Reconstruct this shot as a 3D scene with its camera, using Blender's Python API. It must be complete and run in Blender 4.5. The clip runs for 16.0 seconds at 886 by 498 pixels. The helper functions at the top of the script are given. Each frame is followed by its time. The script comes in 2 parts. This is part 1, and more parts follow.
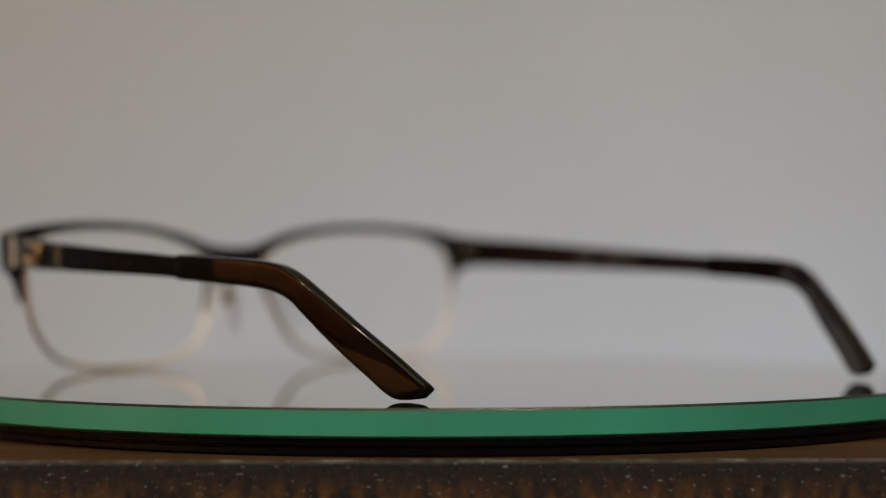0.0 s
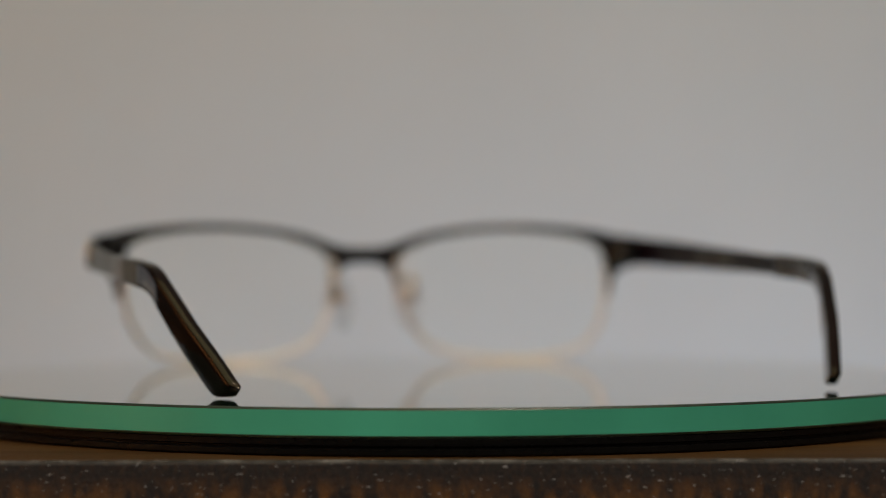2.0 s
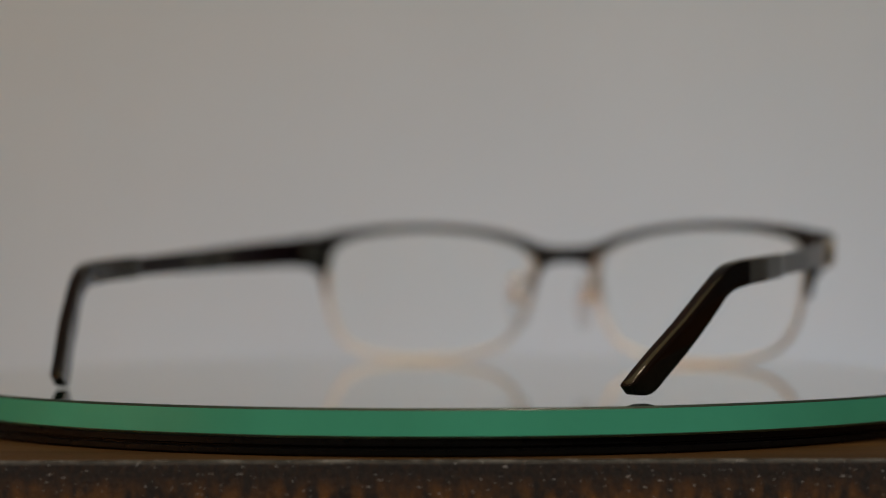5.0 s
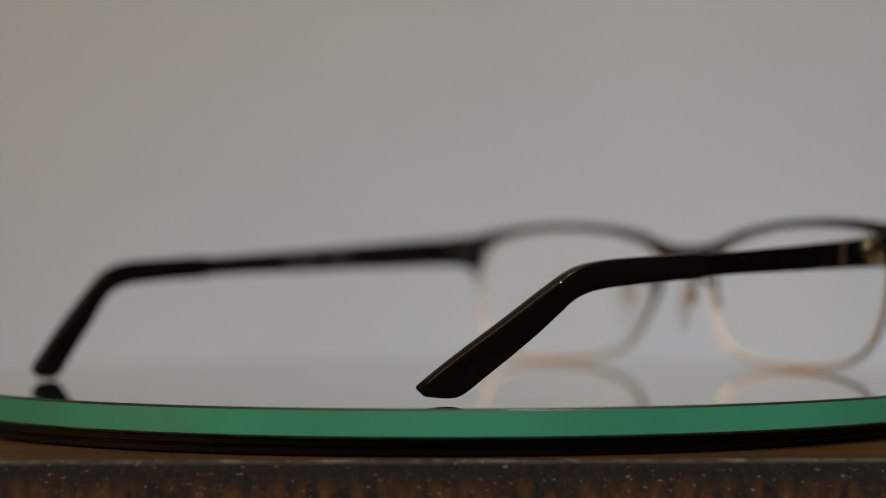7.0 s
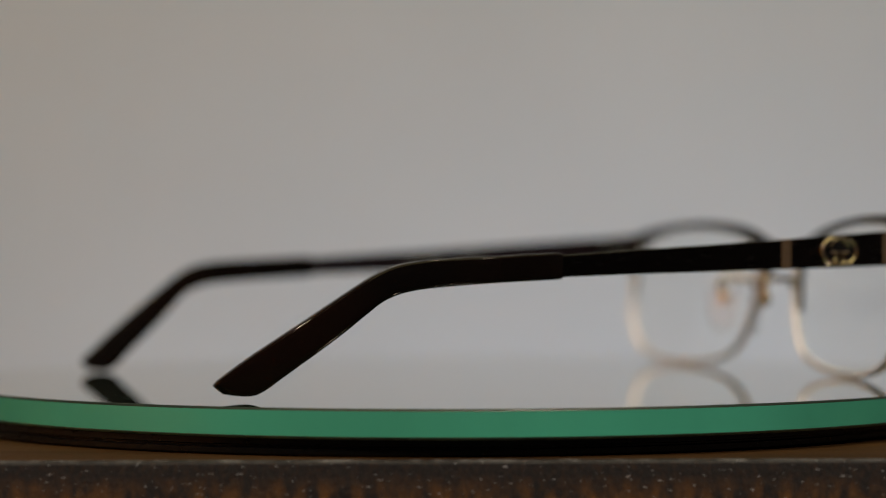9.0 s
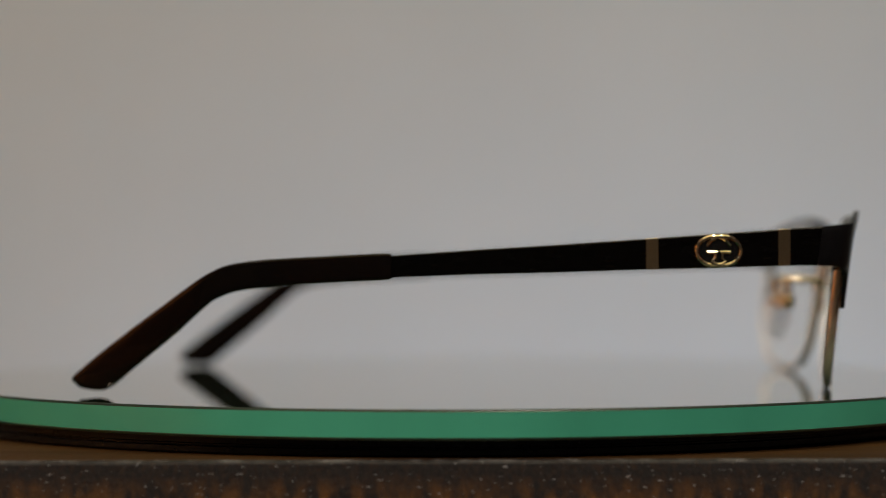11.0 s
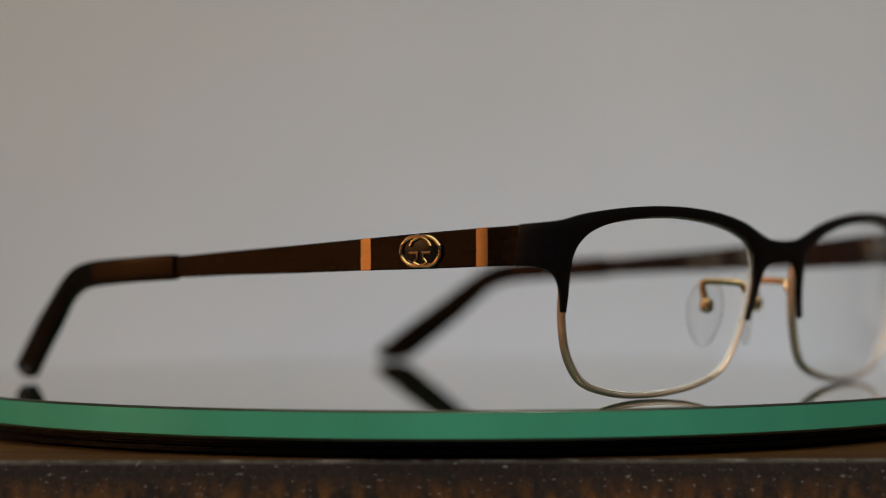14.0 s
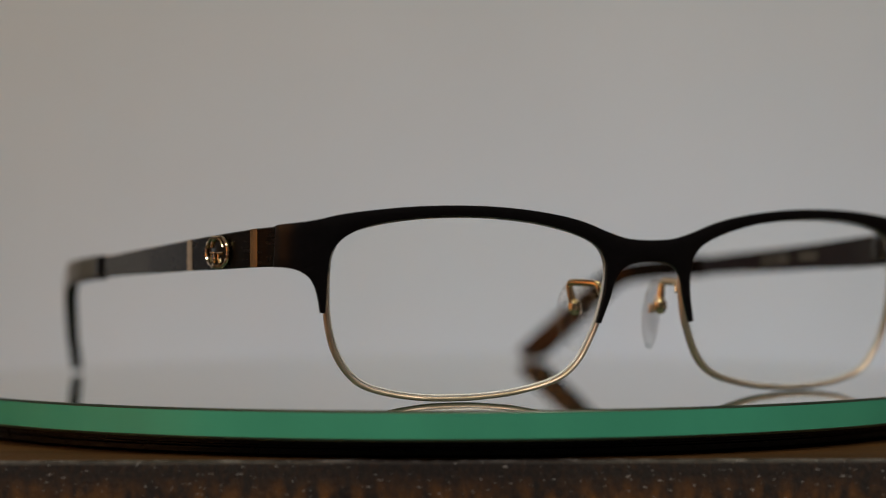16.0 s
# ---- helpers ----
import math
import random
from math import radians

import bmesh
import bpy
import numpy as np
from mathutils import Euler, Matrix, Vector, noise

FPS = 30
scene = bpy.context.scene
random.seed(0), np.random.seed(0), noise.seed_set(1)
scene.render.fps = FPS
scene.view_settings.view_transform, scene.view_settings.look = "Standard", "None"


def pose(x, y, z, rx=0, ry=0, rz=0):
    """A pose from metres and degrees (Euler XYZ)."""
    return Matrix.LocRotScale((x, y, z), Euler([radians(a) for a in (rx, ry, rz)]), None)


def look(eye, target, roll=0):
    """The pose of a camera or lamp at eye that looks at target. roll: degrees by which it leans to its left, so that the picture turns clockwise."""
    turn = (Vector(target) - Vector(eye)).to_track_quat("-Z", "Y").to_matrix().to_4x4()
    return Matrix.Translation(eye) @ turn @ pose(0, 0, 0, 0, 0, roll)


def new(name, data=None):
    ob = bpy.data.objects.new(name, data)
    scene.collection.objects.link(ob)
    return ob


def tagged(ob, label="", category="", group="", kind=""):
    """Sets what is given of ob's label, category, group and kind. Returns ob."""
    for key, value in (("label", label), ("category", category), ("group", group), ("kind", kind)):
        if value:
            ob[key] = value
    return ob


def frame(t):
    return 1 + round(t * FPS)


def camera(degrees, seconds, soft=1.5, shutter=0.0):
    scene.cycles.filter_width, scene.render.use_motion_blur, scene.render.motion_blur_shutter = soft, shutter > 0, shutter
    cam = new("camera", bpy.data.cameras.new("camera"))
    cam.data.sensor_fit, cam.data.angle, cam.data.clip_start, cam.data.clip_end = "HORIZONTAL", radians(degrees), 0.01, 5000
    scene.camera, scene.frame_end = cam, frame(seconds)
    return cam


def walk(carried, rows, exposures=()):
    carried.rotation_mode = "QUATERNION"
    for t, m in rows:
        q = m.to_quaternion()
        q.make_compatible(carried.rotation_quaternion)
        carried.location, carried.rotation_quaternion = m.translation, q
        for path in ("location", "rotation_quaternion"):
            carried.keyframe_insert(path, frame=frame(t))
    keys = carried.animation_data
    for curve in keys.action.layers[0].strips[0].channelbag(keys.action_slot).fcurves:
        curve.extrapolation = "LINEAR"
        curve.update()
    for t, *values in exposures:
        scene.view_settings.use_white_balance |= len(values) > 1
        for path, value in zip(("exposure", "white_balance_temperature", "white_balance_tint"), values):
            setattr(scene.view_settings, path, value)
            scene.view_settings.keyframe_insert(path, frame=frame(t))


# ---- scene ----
cam = camera(22.167, 16.0, soft=1.0)
EYE = (-0.000222, -0.463404, 0.023165)
STAND = pose(*EYE, 90.395, 0.15, 0)
walk(cam, [(0.0, STAND), (16.0, STAND)], [(0.0, -0.13), (1.0, -0.07), (2.5, -0.16), (4.2, -0.25), (6.3, -0.24), (7.5, -0.20), (9.0, -0.13), (16.0, -0.15)])
# a short telephoto, held open: the near edge of the plate is sharp, the far side soft
cam.data.dof.use_dof = True
cam.data.dof.focus_distance = 0.379
cam.data.dof.aperture_fstop = 8.8

# ---- world and lamps ----
world = bpy.data.worlds.new("world")
world.use_nodes = True
world.node_tree.nodes["Background"].inputs[0].default_value = (0.9, 0.95, 1.0, 1)
world.node_tree.nodes["Background"].inputs[1].default_value = 0.02
scene.world = world


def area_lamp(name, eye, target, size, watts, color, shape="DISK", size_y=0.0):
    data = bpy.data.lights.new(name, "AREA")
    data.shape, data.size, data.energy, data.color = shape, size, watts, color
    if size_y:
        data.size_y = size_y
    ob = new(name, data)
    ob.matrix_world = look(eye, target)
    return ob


down = bpy.data.lights.new("downlight", "SPOT")
down.energy, down.color, down.spot_size, down.spot_blend, down.shadow_soft_size = 11.0, (1.0, 0.94, 0.76), radians(124), 1.0, 0.045
new("downlight", down).matrix_world = look((0.22, -0.22, 1.32), (0.26, -0.10, 0.0))
for x, y, z in ((-0.62, -0.72, 0.82), (0.56, -0.78, 0.86)):
    area_lamp("hanging_lamp", (x, y, z), (0.0, 0.0, 0), 0.08, 4.0, (1.0, 0.925, 0.80))
# an unseen broad lamp added under the ceiling in place of its bounce
area_lamp("ceiling_fill", (0.05, -0.55, 1.49), (0.05, -0.55, 0), 1.5, 7.0, (1.01, 0.985, 0.50), "RECTANGLE", 1.7)
# a long warm lamp washes the wooden panel on the west wall
area_lamp("panel_lamp", (-0.98, -0.41, 0.50), (-1.4, -0.41, 0.34), 1.35, 13.0, (1.0, 0.73, 0.36), "RECTANGLE", 0.06)
# an unseen spot added at the east wall as fill for the gold
side_fill = bpy.data.lights.new("side_fill", "SPOT")
side_fill.energy, side_fill.color, side_fill.spot_size, side_fill.spot_blend, side_fill.shadow_soft_size = 46.0, (1.0, 0.92, 0.80), radians(100), 1.0, 0.04
new("side_fill", side_fill).matrix_world = look((0.75, -0.55, 1.1), (1.4, -0.55, 0.1))
# an unseen cool strip, added behind and below the table, brightens the lower wall
area_lamp("wall_fill", (0.20, 0.50, -0.40), (0.20, 1.1, 0.06), 0.9, 2.65, (0.67, 0.82, 1.10), "RECTANGLE", 0.10)
# an unseen soft lamp added in the corner, for grey reflections on the arms
area_lamp("corner_fill", (-1.32, 0.98, 0.12), (0, 0, 0), 0.55, 0.4, (0.95, 0.96, 1.0), "RECTANGLE", 0.6)

# ---- materials ----


def mat(name, color, rough=0.5, metal=0.0, spread=0.0, scale=400.0, bump=0.0, bump_scale=3000.0,
        second=None, rough_spread=0.0, coat=0.0, ior=1.5, tint=(1, 1, 1), detail=4.0, stretch=(1, 1, 1), contrast=(0.35, 0.65)):
    """A principled surface in two tones of one noise, with roughness variation and fine relief."""
    m = bpy.data.materials.new(name)
    m.use_nodes = True
    nt = m.node_tree
    b = nt.nodes["Principled BSDF"]
    b.inputs["Base Color"].default_value = (*color, 1)
    b.inputs["Roughness"].default_value = rough
    b.inputs["Metallic"].default_value = metal
    b.inputs["IOR"].default_value = ior
    b.inputs["Coat Weight"].default_value = coat
    b.inputs["Coat Roughness"].default_value = 0.012
    b.inputs["Specular Tint"].default_value = (*tint, 1)
    tc = nt.nodes.new("ShaderNodeTexCoord")
    mp = nt.nodes.new("ShaderNodeMapping")
    mp.inputs["Scale"].default_value = stretch
    nt.links.new(tc.outputs["Object"], mp.inputs["Vector"])
    if second is not None or spread > 0:
        n = nt.nodes.new("ShaderNodeTexNoise")
        n.inputs["Scale"].default_value = scale
        n.inputs["Detail"].default_value = detail
        nt.links.new(mp.outputs["Vector"], n.inputs["Vector"])
        r = nt.nodes.new("ShaderNodeMapRange")
        r.inputs["From Min"].default_value, r.inputs["From Max"].default_value = contrast
        nt.links.new(n.outputs["Fac"], r.inputs["Value"])
        mx = nt.nodes.new("ShaderNodeMix")
        mx.data_type = "RGBA"
        other = second if second is not None else tuple(c * (1 - spread) for c in color)
        mx.inputs["A"].default_value = (*color, 1)
        mx.inputs["B"].default_value = (*other, 1)
        nt.links.new(r.outputs["Result"], mx.inputs["Factor"])
        nt.links.new(mx.outputs["Result"], b.inputs["Base Color"])
    if rough_spread > 0:
        n2 = nt.nodes.new("ShaderNodeTexNoise")
        n2.inputs["Scale"].default_value = scale * 2.3
        nt.links.new(mp.outputs["Vector"], n2.inputs["Vector"])
        r2 = nt.nodes.new("ShaderNodeMapRange")
        r2.inputs["To Min"].default_value, r2.inputs["To Max"].default_value = rough - rough_spread, rough + rough_spread
        nt.links.new(n2.outputs["Fac"], r2.inputs["Value"])
        nt.links.new(r2.outputs["Result"], b.inputs["Roughness"])
    if bump > 0:
        n3 = nt.nodes.new("ShaderNodeTexNoise")
        n3.inputs["Scale"].default_value = bump_scale
        nt.links.new(mp.outputs["Vector"], n3.inputs["Vector"])
        bp = nt.nodes.new("ShaderNodeBump")
        bp.inputs["Strength"].default_value = bump
        bp.inputs["Distance"].default_value = 0.0003
        nt.links.new(n3.outputs["Fac"], bp.inputs["Height"])
        nt.links.new(bp.outputs["Normal"], b.inputs["Normal"])
    return m


def clear_mat(name, tint, ior=1.5, rough=0.0, gloss=0.5):
    """Clear glass or silicone that bends light."""
    m = bpy.data.materials.new(name)
    m.use_nodes = True
    b = m.node_tree.nodes["Principled BSDF"]
    b.inputs["Base Color"].default_value = (*tint, 1)
    b.inputs["Transmission Weight"].default_value = 1.0
    b.inputs["Roughness"].default_value = rough
    b.inputs["IOR"].default_value = ior
    b.inputs["Specular IOR Level"].default_value = gloss
    return m


PAINT = mat("white_wall_paint", (0.74, 0.735, 0.72), 0.75, spread=0.04, scale=6, bump=0.15, bump_scale=900)
DARK_PAINT = mat("dark_room_paint", (0.07, 0.064, 0.066), 0.8, spread=0.2, scale=5)
GREY_PAINT = mat("grey_room_paint", (0.13, 0.127, 0.145), 0.8, spread=0.2, scale=5)
PANEL = mat("warm_wood_panel", (0.42, 0.22, 0.11), 0.45, second=(0.30, 0.14, 0.065), scale=6, stretch=(1, 1, 0.15), bump=0.1, bump_scale=200)
FLOOR = mat("floor_wood", (0.10, 0.06, 0.035), 0.5, spread=0.4, scale=8)
TABLE_TOP = mat("table_wood", (0.075, 0.034, 0.011), 0.6, second=(0.035, 0.016, 0.006), scale=60, stretch=(0.12, 1, 1), bump=0.3, bump_scale=1500, rough_spread=0.1, ior=1.18)
BROW = mat("black_satin_metal", (0.0065, 0.0055, 0.0075), 0.34, 0.0, spread=0.3, scale=900, bump=0.04, bump_scale=6000, ior=1.33)
BLACK_RIM = mat("black_gloss_metal", (0.012, 0.011, 0.012), 0.16, 0.0, spread=0.3, scale=900, rough_spread=0.04)
ARM = mat("brown_black_coated_metal", (0.034, 0.029, 0.029), 0.26, 1.0, spread=0.25, scale=500, stretch=(0.2, 1, 1), bump=0.03, bump_scale=5000, rough_spread=0.05)
GOLD = mat("polished_gold", (0.98, 0.77, 0.55), 0.10, 1.0, spread=0.12, scale=500, rough_spread=0.05)
RIM_GOLD = mat("pale_satin_gold", (1.0, 0.81, 0.68), 0.44, 1.0, coat=1.0, spread=0.12, scale=500, rough_spread=0.05)
GOLD_BAND = mat("satin_gold", (0.95, 0.68, 0.43), 0.2, 1.0, spread=0.1, scale=800, stretch=(1, 1, 4), rough_spread=0.06)
TORTOISE = mat("dark_tortoise_acetate", (0.004, 0.003, 0.003), 0.055, 0.0, second=(0.009, 0.004, 0.003), tint=(1.0, 0.80, 0.68), scale=45, coat=0.0, detail=1.5, contrast=(0.42, 0.68), rough_spread=0.02, ior=1.39)
STEEL = mat("hinge_steel", (0.45, 0.44, 0.43), 0.25, 1.0, spread=0.2, scale=900)
LINER = mat("dark_plum_lacquer", (0.012, 0.006, 0.009), 0.3, 0.0, spread=0.25, scale=400, rough_spread=0.06, ior=1.28)
PRINT = mat("grey_print", (0.22, 0.22, 0.21), 0.6, spread=0.2, scale=2500)
BEVEL = mat("ground_lens_edge", (0.82, 0.82, 0.83), 0.35, spread=0.2, scale=600)
LENS = clear_mat("coated_clear_lens", (0.995, 0.998, 0.985), 1.17, gloss=0.3)


def silicone_mat():
    """Milky-clear soft silicone: see-through, glossier towards its outline."""
    m = bpy.data.materials.new("clear_silicone")
    m.use_nodes = True
    nt = m.node_tree
    nt.nodes.remove(nt.nodes["Principled BSDF"])
    tr, gl = nt.nodes.new("ShaderNodeBsdfTransparent"), nt.nodes.new("ShaderNodeBsdfGlossy")
    gl.inputs["Roughness"].default_value = 0.10
    lw = nt.nodes.new("ShaderNodeLayerWeight")
    lw.inputs["Blend"].default_value = 0.5
    pw = nt.nodes.new("ShaderNodeMath")
    pw.operation = "POWER"
    pw.inputs[1].default_value = 2.2
    ad = nt.nodes.new("ShaderNodeMath")
    ad.operation = "MULTIPLY_ADD"
    ad.inputs[1].default_value, ad.inputs[2].default_value = 0.8, 0.06
    mx = nt.nodes.new("ShaderNodeMixShader")
    nt.links.new(lw.outputs["Facing"], pw.inputs[0])
    nt.links.new(pw.outputs[0], ad.inputs[0])
    nt.links.new(ad.outputs[0], mx.inputs[0])
    nt.links.new(tr.outputs[0], mx.inputs[1])
    nt.links.new(gl.outputs[0], mx.inputs[2])
    nt.links.new(mx.outputs[0], nt.nodes["Material Output"].inputs["Surface"])
    return m


SILICONE = silicone_mat()
PLATE_TOP = mat("float_glass_face", (0.026, 0.058, 0.042), 0.012, ior=1.52, spread=0.2, scale=40, coat=1.0)
PLATE_EDGE = mat("green_glass_edge", (0.094, 0.52, 0.36), 0.22, spread=0.22, scale=25, stretch=(1, 1, 0.3), ior=1.5, rough_spread=0.05)
PLATE_ARRIS = mat("ground_glass_arris", (0.022, 0.034, 0.025), 0.3, spread=0.3, scale=300)
PLATE_LOWER = mat("pale_ground_glass", (0.20, 0.32, 0.26), 0.4, spread=0.3, scale=300)
PLATTER = mat("black_plastic", (0.005, 0.0045, 0.0045), 0.30, spread=0.3, scale=300, rough_spread=0.08, ior=1.35)


def table_edge_mat():
    """Dark mottled lacquered wood, worn to brown below its arris, with pale dust specks and a highlight painted along
    the arris.
    """
    m = mat("dark_mottled_wood", (0.011, 0.0068, 0.0076), 0.6, second=(0.034, 0.015, 0.008), scale=900, stretch=(1.2, 1, 0.8),
            contrast=(0.48, 0.76), bump=0.5, bump_scale=1200, detail=8, ior=1.4)
    nt = m.node_tree
    b = nt.nodes["Principled BSDF"]
    coords = nt.nodes["Texture Coordinate"].outputs["Object"]

    def noise_mask(scale, detail, stretch, low, high, most):
        n = nt.nodes.new("ShaderNodeTexNoise")
        n.inputs["Scale"].default_value, n.inputs["Detail"].default_value = scale, detail
        mp = nt.nodes.new("ShaderNodeMapping")
        mp.inputs["Scale"].default_value = stretch
        nt.links.new(coords, mp.inputs["Vector"])
        nt.links.new(mp.outputs["Vector"], n.inputs["Vector"])
        r = nt.nodes.new("ShaderNodeMapRange")
        r.inputs["From Min"].default_value, r.inputs["From Max"].default_value = low, high
        r.inputs["To Max"].default_value = most
        nt.links.new(n.outputs["Fac"], r.inputs["Value"])
        return r.outputs["Result"]

    def lay_over(color, factor):
        mx = nt.nodes.new("ShaderNodeMix")
        mx.data_type = "RGBA"
        mx.inputs["B"].default_value = (*color, 1)
        nt.links.new(factor, mx.inputs["Factor"])
        nt.links.new(b.inputs["Base Color"].links[0].from_socket, mx.inputs["A"])
        nt.links.new(mx.outputs["Result"], b.inputs["Base Color"])

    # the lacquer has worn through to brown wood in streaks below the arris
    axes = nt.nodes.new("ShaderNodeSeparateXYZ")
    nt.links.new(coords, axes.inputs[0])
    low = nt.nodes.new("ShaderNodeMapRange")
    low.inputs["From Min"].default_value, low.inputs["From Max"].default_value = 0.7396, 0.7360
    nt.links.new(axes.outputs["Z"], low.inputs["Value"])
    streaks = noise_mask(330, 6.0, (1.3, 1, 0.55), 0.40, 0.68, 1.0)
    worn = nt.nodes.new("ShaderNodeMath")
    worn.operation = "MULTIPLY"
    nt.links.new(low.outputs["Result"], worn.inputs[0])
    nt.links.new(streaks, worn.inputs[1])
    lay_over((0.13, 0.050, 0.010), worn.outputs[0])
    # the arris's highlight is put into the colour as a broken pale line
    arris_glint = nt.nodes.new("ShaderNodeMapRange")
    arris_glint.inputs["From Min"].default_value, arris_glint.inputs["From Max"].default_value = 0.74145, 0.74185
    nt.links.new(axes.outputs["Z"], arris_glint.inputs["Value"])
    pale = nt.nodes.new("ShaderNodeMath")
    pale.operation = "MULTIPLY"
    nt.links.new(arris_glint.outputs["Result"], pale.inputs[0])
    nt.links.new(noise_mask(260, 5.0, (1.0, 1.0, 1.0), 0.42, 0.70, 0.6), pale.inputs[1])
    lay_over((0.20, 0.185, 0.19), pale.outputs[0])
    lay_over((0.26, 0.24, 0.25), noise_mask(1700, 2.0, (0.45, 1.0, 1.1), 0.66, 0.72, 0.9))
    lay_over((0.075, 0.052, 0.06), noise_mask(4200, 2.0, (0.8, 1.0, 1.0), 0.60, 0.74, 0.5))
    return m


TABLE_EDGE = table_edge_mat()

# ---- mesh helpers (all lengths below in millimetres) ----
MM = 0.001


def part(name, bm, material, parent=None, label="", sharp=38.0):
    """Links a bmesh as one mesh object under a thing or a part."""
    bmesh.ops.recalc_face_normals(bm, faces=bm.faces)
    for e in bm.edges:
        e.smooth = not (len(e.link_faces) == 2 and e.calc_face_angle(0) > radians(sharp))
    for f in bm.faces:
        f.smooth = True
    bmesh.ops.scale(bm, vec=(MM, MM, MM), verts=bm.verts)
    me = bpy.data.meshes.new(name)
    bm.to_mesh(me)
    bm.free()
    me.materials.append(material)
    ob = new(name, me)
    if parent is not None:
        ob.parent = parent
    return tagged(ob, label)


def thing(name, label, category, group=""):
    return tagged(new(name), label, category, group)


def spline(points, closed, per=8):
    """Catmull-Rom through a few control points."""
    pts = [Vector(p) for p in points]
    n = len(pts)
    out = []
    for i in range(n if closed else n - 1):
        if closed:
            a, b, c, d = (pts[(i + k) % n] for k in (-1, 0, 1, 2))
        else:
            a, b, c, d = pts[max(i - 1, 0)], pts[i], pts[i + 1], pts[min(i + 2, n - 1)]
        for k in range(per):
            t = k / per
            out.append(0.5 * (2 * b + (c - a) * t + (2 * a - 5 * b + 4 * c - d) * t * t + (3 * b - a - 3 * c + d) * t ** 3))
    if not closed:
        out.append(pts[-1])
    return out


def loft(rings, closed=False, caps=True):
    """Joins rings of equal length into a skin."""
    bm = bmesh.new()
    rows = [[bm.verts.new(p) for p in r] for r in rings]
    n = len(rows[0])
    for i in range(len(rows) if closed else len(rows) - 1):
        a, b = rows[i], rows[(i + 1) % len(rows)]
        for k in range(n):
            bm.faces.new((a[k], a[(k + 1) % n], b[(k + 1) % n], b[k]))
    if caps and not closed:
        bm.faces.new(rows[0])
        bm.faces.new(rows[-1])
    return bm


def box(x0, x1, y0, y1, z0, z1, bevel=0.0, segments=2):
    bm = bmesh.new()
    bmesh.ops.create_cube(bm, size=1)
    bmesh.ops.scale(bm, vec=(x1 - x0, y1 - y0, z1 - z0), verts=bm.verts)
    bmesh.ops.translate(bm, vec=((x0 + x1) / 2, (y0 + y1) / 2, (z0 + z1) / 2), verts=bm.verts)
    if bevel:
        bmesh.ops.bevel(bm, geom=bm.edges[:], offset=bevel, segments=segments, profile=0.5, affect="EDGES")
    return bm


def tube(path, radius, sides=10):
    """A round wire along points; radius may be a number or a list."""
    rings = []
    up = Vector((0.13, 0.31, 0.94))
    for i, p in enumerate(path):
        t = (path[min(i + 1, len(path) - 1)] - path[max(i - 1, 0)]).normalized()
        u = t.cross(up).normalized()
        v = t.cross(u)
        r = radius[i] if isinstance(radius, list) else radius
        rings.append([p + r * (math.cos(a) * u + math.sin(a) * v) for a in (2 * math.pi * k / sides for k in range(sides))])
    return loft(rings)


def lathe(profile, steps=192):
    """Turns (radius, z) points round the z axis, as an open skin."""
    rings = [[Vector((r * math.cos(2 * math.pi * k / steps), r * math.sin(2 * math.pi * k / steps), z)) for k in range(steps)] for r, z in profile]
    return loft(rings, caps=False)


# ---- room ----


def room():
    walls = (("wall_north", (-1500, 1500, 1100, 1200, -750, 1500), PAINT, "plain off-white painted wall behind the table"),
             ("wall_west", (-1500, -1400, -1800, 1100, -750, 1500), DARK_PAINT, "plain dark side wall"),
             ("wall_east", (1400, 1500, -1800, 1100, -750, 1500), DARK_PAINT, "plain dark side wall of the unlit room"),
             ("wall_south", (-1400, 1400, -1800, -1700, -750, 1500), GREY_PAINT, "plain dark wall of the unlit room"),
             ("wall_panel", (-1400, -1372, -1080, 230, -750, 1100), PANEL, "warm brown lit wooden wall panel"),
             ("floor", (-1500, 1500, -1800, 1200, -800, -750), FLOOR, "dark wooden floor"),
             ("ceiling", (-1500, 1500, -1800, 1200, 1500, 1550), PAINT, "plain off-white ceiling"))
    for name, size, material, label in walls:
        tagged(part(name, box(*size), material), label, "panel" if "panel" in name else name.split("_")[0], kind="structure")


def table():
    t = thing("table", "dark brown mottled wooden table with a worn front edge", "table")
    t.location.z = -0.75
    top = box(-420, 420, -100.4, 125, 742 - 34 + 0.0, 742.0, 0.5, 2)
    slab = part("tabletop", top, TABLE_TOP, t, "brown lacquered wooden top")
    rnd = random.Random(4)
    # front board: a mottled strip with a slightly wavering upper arris
    rings = []
    for i in range(241):
        x = -419.0 + i * 838 / 240
        w = 0.10 * noise.noise((x * 0.11, 0, 0)) + 0.05 * rnd.uniform(-1, 1)
        rings.append([Vector((x, -100.45, 741.95)), Vector((x, -101.6, 741.95 + w)), Vector((x, -102.2, 741.75 + w)), Vector((x, -102.4, 741.2 + w)),
                      Vector((x, -102.4, 708)), Vector((x, -100.45, 708))])
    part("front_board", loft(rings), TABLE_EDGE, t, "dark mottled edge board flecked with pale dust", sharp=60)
    for x in (-390, 390):
        for y in (-70, 95):
            part("leg", box(x - 25, x + 25, y - 25, y + 25, 0, 709, 3), TABLE_EDGE, t)


PLATE_R = 101.6


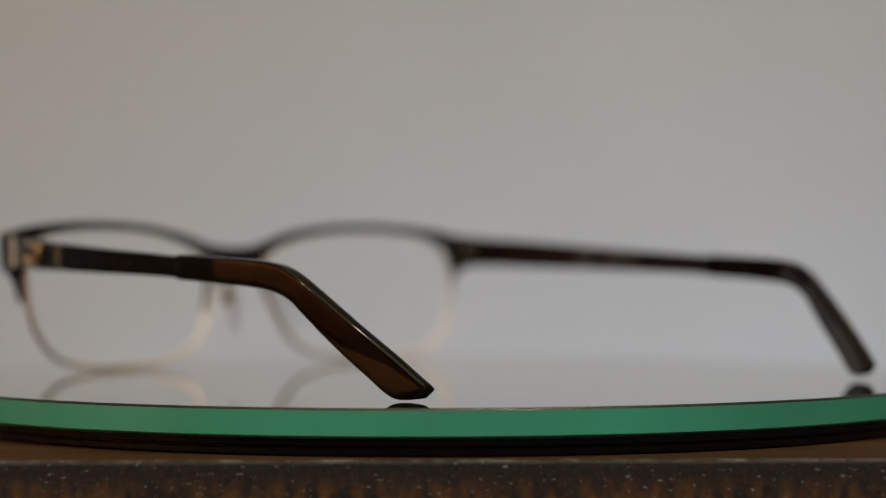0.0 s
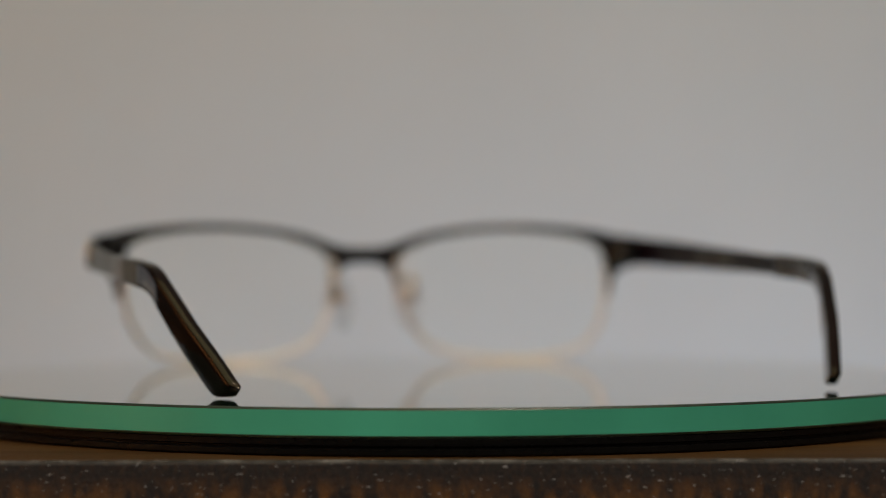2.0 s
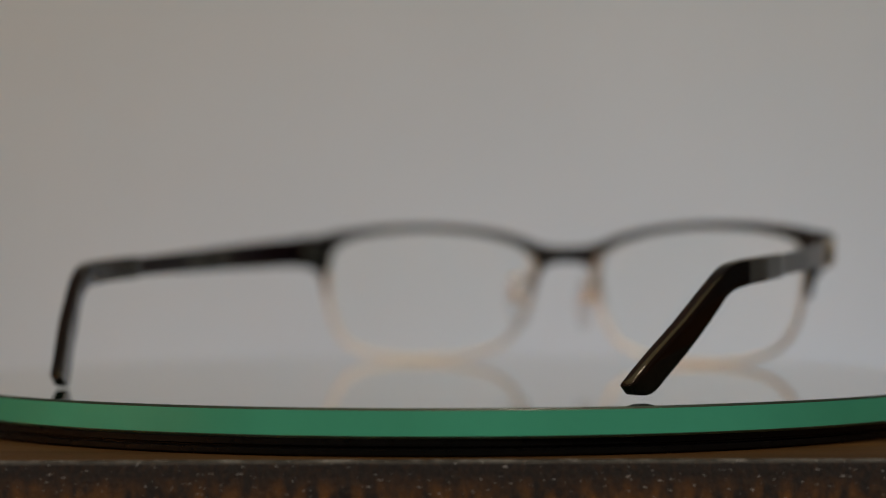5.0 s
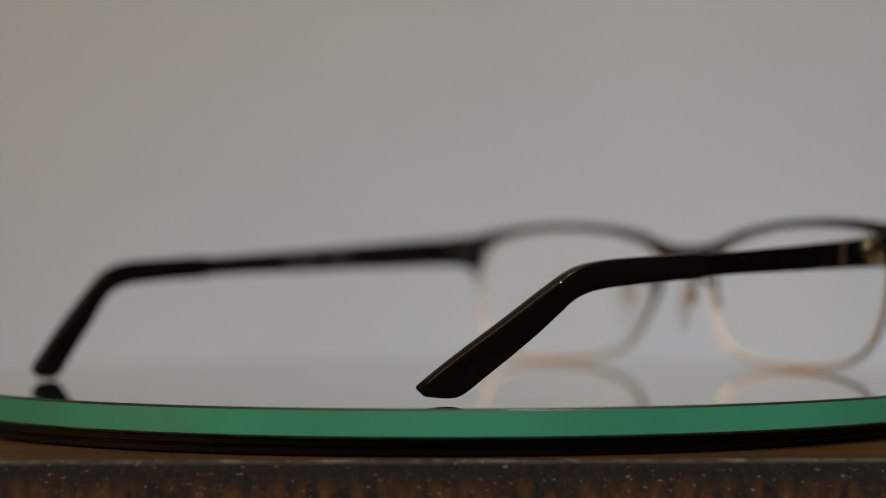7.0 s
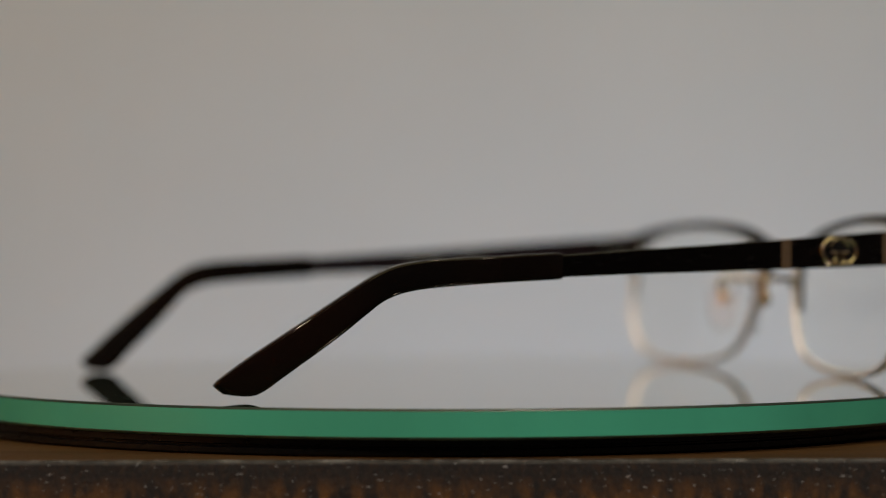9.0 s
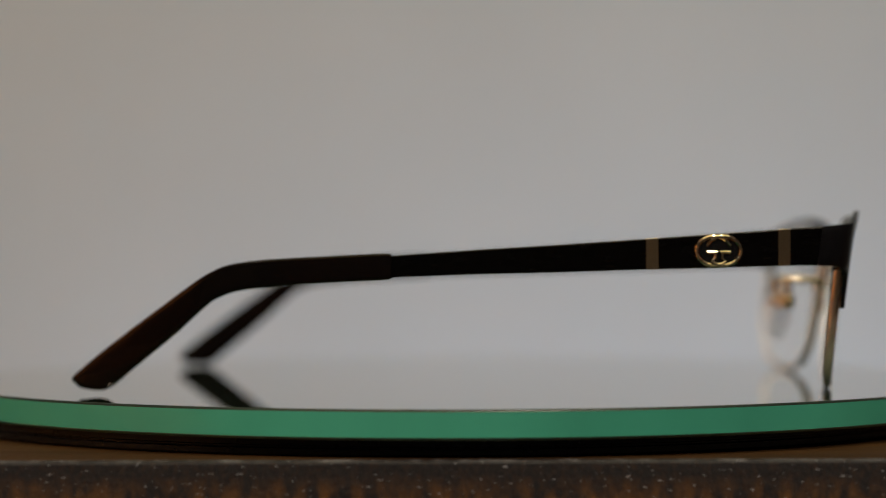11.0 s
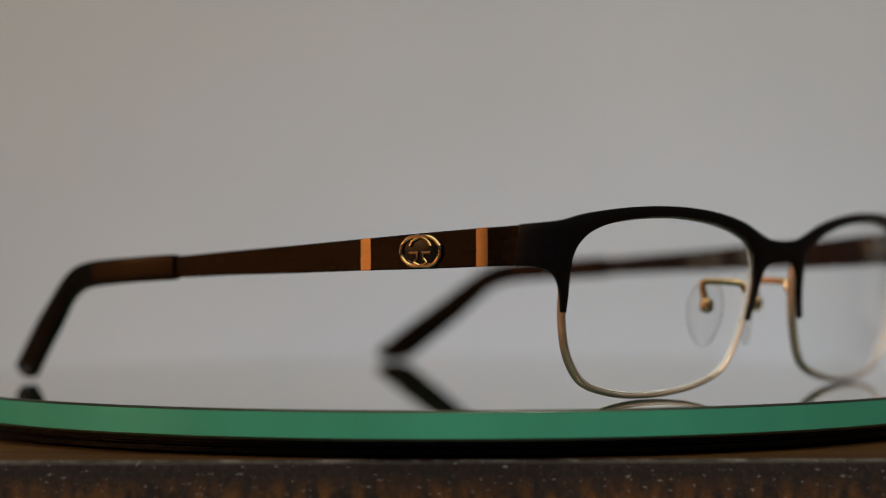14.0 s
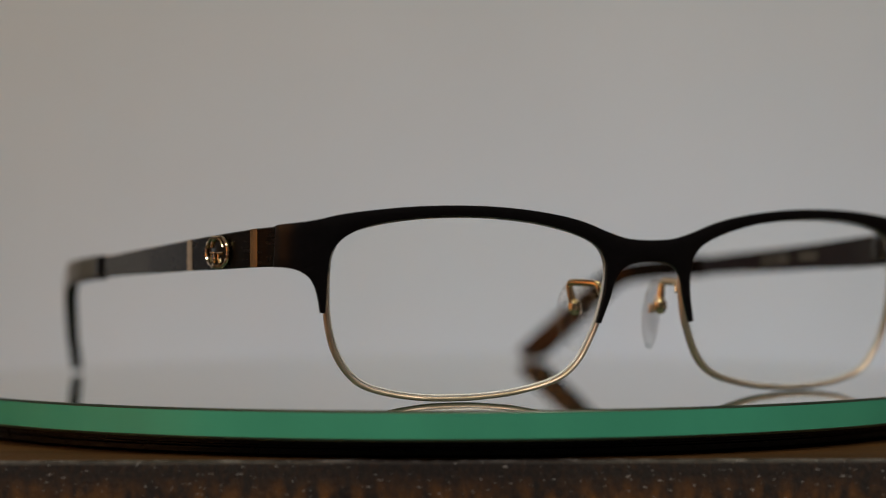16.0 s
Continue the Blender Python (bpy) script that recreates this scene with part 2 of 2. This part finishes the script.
def turntable():
    t = thing("turntable", "round display turntable with a thick green-edged glass plate", "turntable")
    r = PLATE_R
    # the glass lies a few millimetres off the axis of the platter

    def ring(profile):
        bm = lathe(profile, 256)
        bmesh.ops.translate(bm, vec=(3.2, -0.6, 0), verts=bm.verts)
        return bm

    plate = part("glass_plate", ring([(0.01, 0.0), (r * 0.5, 0.0), (r * 0.9, 0.0), (r - 0.5, 0.0)]), PLATE_TOP, t, "mirror-bright clear glass plate")
    part("upper_arris", ring([(r - 0.5, 0.0), (r - 0.22, -0.10), (r, -0.42)]), PLATE_ARRIS, plate, "ground dark glass arris", sharp=80)
    part("edge_band", ring([(r, -0.42), (r, -2.6), (r, -4.52)]), PLATE_EDGE, plate, "translucent bottle-green glass edge")
    part("lower_arris", ring([(r, -4.52), (r - 0.30, -4.98), (r - 6, -5.0)]), PLATE_LOWER, plate, "pale ground glass arris", sharp=80)
    r = 99.2
    part("platter", lathe([(40, -5.02), (r - 1.2, -5.02), (r - 0.9, -5.2), (r - 0.9, -6.1), (r - 1.5, -6.3), (r - 1.5, -6.55), (r - 0.8, -6.75),
                           (r - 0.8, -7.6), (r - 1.3, -8.0), (40, -8.0)], 256), PLATTER, t, "black plastic platter with a grooved rim", sharp=25)
    return t


# ---- eyeglasses ----
Y0 = -1.56
BEND = 60.5


def front_point(s, z, out=0.0):
    """The face of the frame: s runs sideways from the bridge and wraps back at the end pieces; out is towards the front."""
    side = 1 if s >= 0 else -1
    a = abs(s)
    lean = 0.13 * (z - 28)
    if a <= BEND:
        slope = 2 * 0.00162 * a
        n = Vector((1, slope)).normalized()
        x, y = 79.3 - 0.00162 * a * a, a
    else:
        start = math.atan(2 * 0.00162 * BEND)
        r, end = 5.0, radians(80)
        turn = min(end, start + (a - BEND) / r)
        rest = max(0.0, (a - BEND) - r * (end - start))
        x = 79.3 - 0.00162 * BEND * BEND - r * (math.cos(start) - math.cos(turn)) - rest * math.sin(turn)
        y = BEND + r * (math.sin(turn) - math.sin(start)) + rest * math.cos(turn)
        n = Vector((math.cos(turn), math.sin(turn)))
    return Vector((x + lean + out * n.x, Y0 + side * (y + out * n.y), z))


LENS_SHAPE = [(58.6, 22), (58.2, 25.8), (56.2, 28.6), (51.5, 30.3), (44.5, 31.4), (37, 31.8), (29.5, 31.6), (21.5, 30.7), (14.3, 29.0),
              (9.9, 27.0), (8.0, 24.3), (7.6, 21), (8.4, 15.5), (9.8, 11.3), (12.4, 6.4), (16.2, 3.4), (23, 1.5), (29.5, 0.72), (35, 0.5),
              (41, 0.7), (47, 1.6), (51.8, 3.2), (55, 6.2), (57.1, 10.2), (58.3, 15.5)]
BROW_TOP = [(0, 27.3), (4.5, 27.55), (8.5, 28.6), (14, 30.5), (21, 31.9), (29, 32.75), (37, 33.0), (45, 32.75), (52, 32.1), (57, 31.4), (62, 30.3), (67.6, 29.7)]
BROW_LOW = [(67.6, 22.8), (64.5, 22.65), (62.6, 22.0), (61.2, 20.7), (60.2, 18.4), (59.5, 15.3)]
BROW_IN = [(58.7, 15.2), (58.6, 18), (58.6, 22), (58.0, 25.4), (55.6, 28.0), (51.2, 29.75), (44.5, 30.85), (37.5, 31.25), (30.5, 31.05), (22.2, 30.1),
           (15.6, 28.45), (11.2, 26.6), (9.1, 24.4), (8.6, 22), (8.8, 18), (9.9, 13.1)]
BROW_NOSE = [(9.1, 12.95), (7.5, 17.4), (6.7, 20.4), (5.3, 22.4), (3, 23.4), (0, 23.6)]


def brow_mesh():
    half = []
    for chain in (BROW_TOP, BROW_LOW, BROW_IN, BROW_NOSE):
        half += spline([(*p, 0) for p in chain], False, 6)
    whole = half + [Vector((-p.x, p.y, 0)) for p in reversed(half[1:-1])]
    bm = bmesh.new()
    low = [bm.verts.new((p.x, p.y, 0)) for p in whole]
    high = [bm.verts.new((p.x, p.y, 0.9)) for p in whole]
    n = len(whole)
    bm.faces.new(low)
    bm.faces.new(high)
    for i in range(n):
        bm.faces.new((low[i], low[(i + 1) % n], high[(i + 1) % n], high[i]))
    bmesh.ops.recalc_face_normals(bm, faces=bm.faces)
    rim = [e for e in bm.edges if abs(e.verts[0].co.z - e.verts[1].co.z) < 1e-6]
    bmesh.ops.bevel(bm, geom=rim, offset=0.16, segments=2, profile=0.5, affect="EDGES", clamp_overlap=True)
    bmesh.ops.triangulate(bm, faces=[f for f in bm.faces if len(f.verts) > 4])
    for _ in range(4):
        long = [e for e in bm.edges if e.calc_length() > 2.4]
        if not long:
            break
        bmesh.ops.subdivide_edges(bm, edges=long, cuts=1)
        bmesh.ops.triangulate(bm, faces=[f for f in bm.faces if len(f.verts) > 3])
    for v in bm.verts:
        v.co = front_point(v.co.x, v.co.y, v.co.z + 0.35)
    return bm


def rim_rings(path, side, wide, deep, closed):
    rings = []
    n = len(path)
    for i, p in enumerate(path):
        a = path[(i - 1) % n] if closed else path[max(i - 1, 0)]
        b = path[(i + 1) % n] if closed else path[min(i + 1, n - 1)]
        t = (b - a).normalized()
        nx, nz = t.y, -t.x
        ring = []
        for k in range(16):
            ang = 2 * math.pi * k / 16
            c, s = math.cos(ang), math.sin(ang)
            c = math.copysign(abs(c) ** 0.9, c) * wide / 2
            s = math.copysign(abs(s) ** 0.9, s) * deep / 2
            ring.append(front_point(side * (p.x + nx * c), p.y + nz * c, s - 0.55))
        rings.append(ring)
    return rings


def lens_mesh(side):
    path = spline([(*p, 0) for p in LENS_SHAPE], True, 4)
    mid = Vector((33.5, 15.8, 0))
    # a thin demonstration lens, nearly without power
    steps = 14
    front, back = [], []
    for k in range(1, steps + 1):
        q = k / steps * 0.992
        f, r = [], []
        for p in path:
            dx, dz = (p.x - mid.x) * q, (p.y - mid.y) * q
            h = dx * dx + dz * dz
            f.append(front_point(side * (mid.x + dx), mid.y + dz, 0.25 - 0.0008 * h))
            r.append(front_point(side * (mid.x + dx), mid.y + dz, -0.85 - 0.0013 * h))
        front.append(f)
        back.append(r)
    return loft(front + list(reversed(back)))


def temple_y(x):
    return float(np.interp(x, [-66, -60, -50, -40, -30, -20, -6, 20, 38.5, 50, 62, 68], [55.2, 57.6, 61.8, 65.3, 67.7, 69.0, 69.6, 69.7, 69.2, 68.4, 66.8, 65.5]))


ARM_TOP = lambda x: float(np.interp(x, [-8, -6, 8, 21.8, 38.7, 50, 62, 70], [24.7, 24.8, 25.7, 26.5, 27.6, 28.4, 29.2, 29.65]))
ARM_LOW = lambda x: float(np.interp(x, [-8, -6, 8, 21.8, 38.7, 50, 62, 70], [20.85, 20.9, 21.4, 21.7, 22.2, 22.4, 22.8, 22.85]))


def arm_bar(side, x0, x1, thick, lift, inset, grow, step=2.0, bevel=0.14):
    """A length of the flat side arm; lift moves its outer face outwards, grow makes it taller."""
    rings = []
    n = max(2, int(abs(x1 - x0) / step))
    for i in range(n + 1):
        x = x0 + (x1 - x0) * i / n
        top, low = ARM_TOP(x) + grow, ARM_LOW(x) - grow
        outer, inner = temple_y(x) + lift, temple_y(x) - inset
        b = min(bevel, (outer - inner) * 0.4)
        sec = [(outer, low + b), (outer, top - b), (outer - b, top), (inner + b, top), (inner, top - b), (inner, low + b), (inner + b, low), (outer - b, low)]
        rings.append([Vector((x, Y0 + side * y, z)) for y, z in sec])
    return loft(rings)


TIP_TOP = [(-6.3, 25.2), (-12, 24.98), (-18, 24.68), (-25, 24.35), (-30.5, 23.95), (-35.4, 23.1), (-39, 21.5), (-42.4, 19.25), (-47, 15.95), (-52, 12.35),
           (-57.5, 8.3), (-61.6, 5.1), (-63.7, 3.4), (-64.3, 2.5)]
TIP_LOW = [(-6.3, 20.5), (-12, 20.25), (-18, 19.95), (-25, 19.5), (-30.2, 19.05), (-34.2, 18.35), (-37.6, 16.9), (-40.2, 14.75), (-43.6, 11.6), (-47.4, 8.4),
           (-52.2, 4.5), (-55.9, 1.5), (-58.4, 0.68), (-62.2, 1.05)]


def tip_mesh(side):
    top, low = spline([(*p, 0) for p in TIP_TOP], False, 4), spline([(*p, 0) for p in TIP_LOW], False, 4)
    rings = []
    n = len(top)
    for i, (a, b) in enumerate(zip(top, low)):
        f = i / (n - 1)
        half = 1.2 + 0.2 * math.sin(f * 3.0)
        ease = 1.0
        if i < 2:
            ease = (0.8, 0.95)[i]
        if i > n - 4:
            ease = (0.9, 0.72, 0.45)[i - n + 3]
        droop = -0.45 * max(0.0, min(1.0, (-30 - b.x) / 28)) if side > 0 else 0.0
        mid, reach = (a + b) / 2, (a - b) / 2
        grow = 0.96 if i < 1 else 1.0
        # the blade of the tip leans inwards behind the ear
        w = max(0.0, min(1.0, (-30 - mid.x) / 28))
        inward, back, spread_x = (0.6, -1.1, 0.2) if side < 0 else (0.2, 0.8, 0.2)
        ring = []
        for k in range(28):
            ang = 2 * math.pi * k / 28
            c, s = math.cos(ang), math.sin(ang)
            c = math.copysign(abs(c) ** 0.36, c)
            s = math.copysign(abs(s) ** 0.36, s)
            q = mid + reach * s * grow
            ring.append(Vector((q.x + w * (back + spread_x * s), Y0 + side * (temple_y((mid.x + q.x) / 2) - inward * w - 0.45 + c * half * ease), q.y + droop)))
        rings.append(ring)
    return loft(rings)


def oval_ring(side, x, z, rx, rz, wire, lift, turn0=0.0, turn1=360.0):
    path = []
    steps = 44
    for k in range(steps + 1):
        a = radians(turn0 + (turn1 - turn0) * k / steps)
        px = x + rx * math.cos(a)
        path.append(Vector((px, Y0 + side * (temple_y(px) + lift), z + rz * math.sin(a))))
    return tube(path, wire, 8)


def small_bar(side, x0, x1, z0, z1, lift0, lift1):
    rings = []
    for x in (x0, x1):
        y0, y1 = temple_y(x) + lift0, temple_y(x) + lift1
        rings.append([Vector((x, Y0 + side * y, z)) for y, z in ((y0, z0), (y1, z0), (y1, z1), (y0, z1))])
    return loft(rings)


def temple(glasses, side):
    arm = part("temple", arm_bar(side, 69.0, -9, 0, 0.0, 0.95, 0.0, bevel=0.2), ARM, glasses, "tapered brown-black coated metal side arm")
    for x in (38.9, 61.9):
        part("band", arm_bar(side, x - 1.05, x + 1.05, 0, 0.06, 0.55, 0.03, 1.0, 0.05), GOLD_BAND, arm, "narrow satin gold band")
    rings = []
    for i in range(36):
        x = 66.5 - i * 73.0 / 35
        top, low, y = ARM_TOP(x) - 0.25, ARM_LOW(x) + 0.25, temple_y(x) - 0.9
        rings.append([Vector((x, Y0 + side * yy, z)) for yy, z in ((y, low), (y - 0.1, low), (y - 0.1, top), (y, top))])
    part("inner_face", loft(rings), LINER, arm, "dark plum lacquered inner face")
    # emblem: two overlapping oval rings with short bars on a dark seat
    cx, cz = 50.4, 25.4
    seat = []
    for lift, q in ((-0.2, 1.0), (0.25, 1.0), (0.32, 0.93)):
        seat.append([Vector((cx + 3.5 * q * math.cos(a), Y0 + side * (temple_y(cx + 3.5 * q * math.cos(a)) + lift), cz + 2.4 * q * math.sin(a)))
                     for a in (2 * math.pi * k / 32 for k in range(32))])
    part("emblem_seat", loft(seat), BLACK_RIM, arm, "raised black oval seat of a gold emblem")
    for q in (1, -1):
        part("emblem_ring", oval_ring(side, cx - 0.75 * q, cz, 3.1, 2.5, 0.34, 0.42, 90 - 40 * q, 90 + 220 * q), GOLD, arm, "polished gold open oval ring")
        for chain in (((1.24, 1.92), (1.45, 1.75), (2.05, 0.85)), ((2.1, -0.22), (0.3, -0.22)), ((0.62, -0.3), (0.6, -1.15), (1.24, -1.92))):
            wire = [Vector((cx + q * x, Y0 + side * (temple_y(cx + q * x) + 0.42), cz + z)) for x, z in chain]
            part("emblem_bar", tube(wire, 0.26, 8), GOLD, arm, "short polished gold bar")
    part("temple_tip", tip_mesh(side), TORTOISE, arm, "glossy dark tortoise acetate tip bent down behind the ear", sharp=60)
    # worn print on the inner face, in bars
    for x0, x1 in ((36.5, 30.5), (26.5, 21.5), (20.5, 17.0)):
        zc = (ARM_TOP(x0) + ARM_LOW(x0)) / 2
        part("print_bar", small_bar(side, x0, x1, zc - 0.45, zc + 0.45, -0.98, -1.03), PRINT, arm, "faint grey printed bar")
    block = [[front_point(side * sp, zp, d) for d, zp in ((-1.9, 23.2), (0.3, 23.2), (0.3, 26.6), (-1.9, 26.6))] for sp in (59.4, 60.6, 61.8)]
    closing = part("closing_block", loft(block), BLACK_RIM, glasses, "small black rim closing block")
    # highlights along two slits, modelled as bright steel strips
    for z in (24.0, 25.7):
        slit = [[front_point(side * sp, z + q, d) for d, q in ((-2.0, -0.11), (-1.8, -0.11), (-1.8, 0.11), (-2.0, 0.11))] for sp in (59.6, 61.6)]
        part("slit_glint", loft(slit), STEEL, closing, "thin steel strip drawn for the highlight along a slit")
    screw = lathe([(0.02, 0.18), (0.5, 0.18), (0.62, 0.08), (0.62, -0.1)], 16)
    bmesh.ops.translate(screw, vec=(68.6, Y0 + side * 61.2, 28.12), verts=screw.verts)
    part("screw_head", screw, STEEL, glasses, "tiny bright hinge screw")
    hinge = part("hinge", box(63.5, 68.5, Y0 + side * 61.6 - 1.1, Y0 + side * 61.6 + 1.1, 23.9, 28.2, 0.3), BLACK_RIM, glasses, "black barrel hinge")
    for z in (24.6, 26.0, 27.4):
        knuckle = lathe([(0.05, -0.6), (1.15, -0.6), (1.25, -0.45), (1.25, 0.45), (1.15, 0.6), (0.05, 0.6)], 20)
        bmesh.ops.translate(knuckle, vec=(68.6, Y0 + side * 61.2, z), verts=knuckle.verts)
        part("knuckle", knuckle, STEEL if abs(z - 26) < 0.1 else BLACK_RIM, hinge)


def nose_pad(glasses, side):
    # teardrop pad, its face turned towards the nose and backwards
    centre = Vector((67.8, 7.8, 14.2))
    normal = Vector((-0.78, -0.60, 0.12)).normalized()
    long_axis = Vector((0.32, 0.34, -1.0)).normalized()
    long_axis = (long_axis - normal * long_axis.dot(normal)).normalized()
    wide = normal.cross(long_axis)
    rings = []
    for h, q in ((-0.8, 0.55), (-0.72, 0.86), (-0.3, 1.0), (0.25, 0.98), (0.62, 0.8), (0.78, 0.45)):
        ring = []
        for k in range(40):
            a = 2 * math.pi * k / 40
            u = 6.3 * q * math.cos(a)
            w = 3.5 * q * math.sin(a) * (1 - 0.16 * math.cos(a))
            d = centre + long_axis * u + wide * w + normal * (h - 0.006 * u * u)
            ring.append(Vector((d.x, Y0 + side * d.y, d.z)))
        rings.append(ring)
    pad = part("nose_pad", loft(rings), SILICONE, glasses, "clear silicone teardrop nose pad", sharp=70)
    pad.visible_shadow = False
    path = spline([(76.4, 8.0, 18.2), (75.8, 8.3, 19.5), (74.5, 8.7, 19.9), (69.6, 9.6, 20.0), (68.7, 9.7, 19.5), (68.6, 9.6, 18.6), (69.0, 9.2, 15.9)], False, 6)
    part("pad_arm", tube([Vector((p.x, Y0 + side * p.y, p.z)) for p in path], 0.66, 12), GOLD, pad, "bent polished gold wire")
    ball = bmesh.new()
    bmesh.ops.create_uvsphere(ball, u_segments=20, v_segments=12, radius=1.5)
    bmesh.ops.scale(ball, vec=(0.85, 0.85, 1.0), verts=ball.verts)
    bmesh.ops.translate(ball, vec=(69.1, Y0 + side * 9.0, 15.7), verts=ball.verts)
    part("pad_box", ball, GOLD, pad, "rounded polished gold pad box")
    plate = box(-0.25, 0.25, -0.9, 0.9, -0.8, 0.8, 0.1)
    bmesh.ops.rotate(plate, cent=(0, 0, 0), matrix=Matrix.Rotation(side * radians(37), 3, "Z"), verts=plate.verts)
    bmesh.ops.translate(plate, vec=(67.9, Y0 + side * 7.9, 15.2), verts=plate.verts)
    part("pad_core", plate, RIM_GOLD, pad, "small stamped metal core")


def eyeglasses():
    g = thing("eyeglasses", "black and gold metal eyeglasses with clear lenses, open on glass", "eyeglasses")
    part("brow_bar", brow_mesh(), BROW, g, "satin black metal brow and bridge", sharp=30)
    path = spline([(*p, 0) for p in LENS_SHAPE], True, 6)
    inset = [Vector((33.5 + (p.x - 33.5) * 0.976, 15.8 + (p.y - 15.8) * 0.958, 0)) for p in path]
    for side in (1, -1):
        # the black upper rim and the gold lower rim meet at the temple and beside the nose
        first, last = 0, 9 * 6 + 4
        part("upper_rim", loft(rim_rings(path[first:last + 1], side, 0.8, 1.7, False)), BLACK_RIM, g, "glossy black upper rim wire")
        part("lower_rim", loft(rim_rings(path[last:] + path[:1], side, 0.84, 1.7, False)), RIM_GOLD, g, "polished gold lower rim wire")
        lens = part("lens", lens_mesh(side), LENS, g, "clear uncoloured lens", sharp=50)
        lens.visible_shadow = False
        part("lens_bevel", loft(rim_rings(inset, side, 0.34, 0.9, True), closed=True), BEVEL, lens, "pale ground edge of the lens")
        nose_pad(g, side)
        temple(g, side)
    return g


room()
table()
TURNTABLE = turntable()
GLASSES = eyeglasses()


def motions():
    turns = ((0.0, 128.94), (1.5, 111.2), (2.5, 98.9), (3.5, 86.95), (5.0, 69.6), (6.5, 51.95), (7.0, 46.05), (8.0, 34.0), (9.0, 21.75), (10.25, 6.7),
             (11.5, -8.5), (12.5, -20.45), (13.5, -32.4), (14.5, -44.2), (15.2, -52.55), (16.0, -62.3))
    rows = [(t, pose(0, 0, 0, 0, 0, a)) for t, a in turns]
    walk(GLASSES, rows)
    walk(TURNTABLE, rows)


motions()
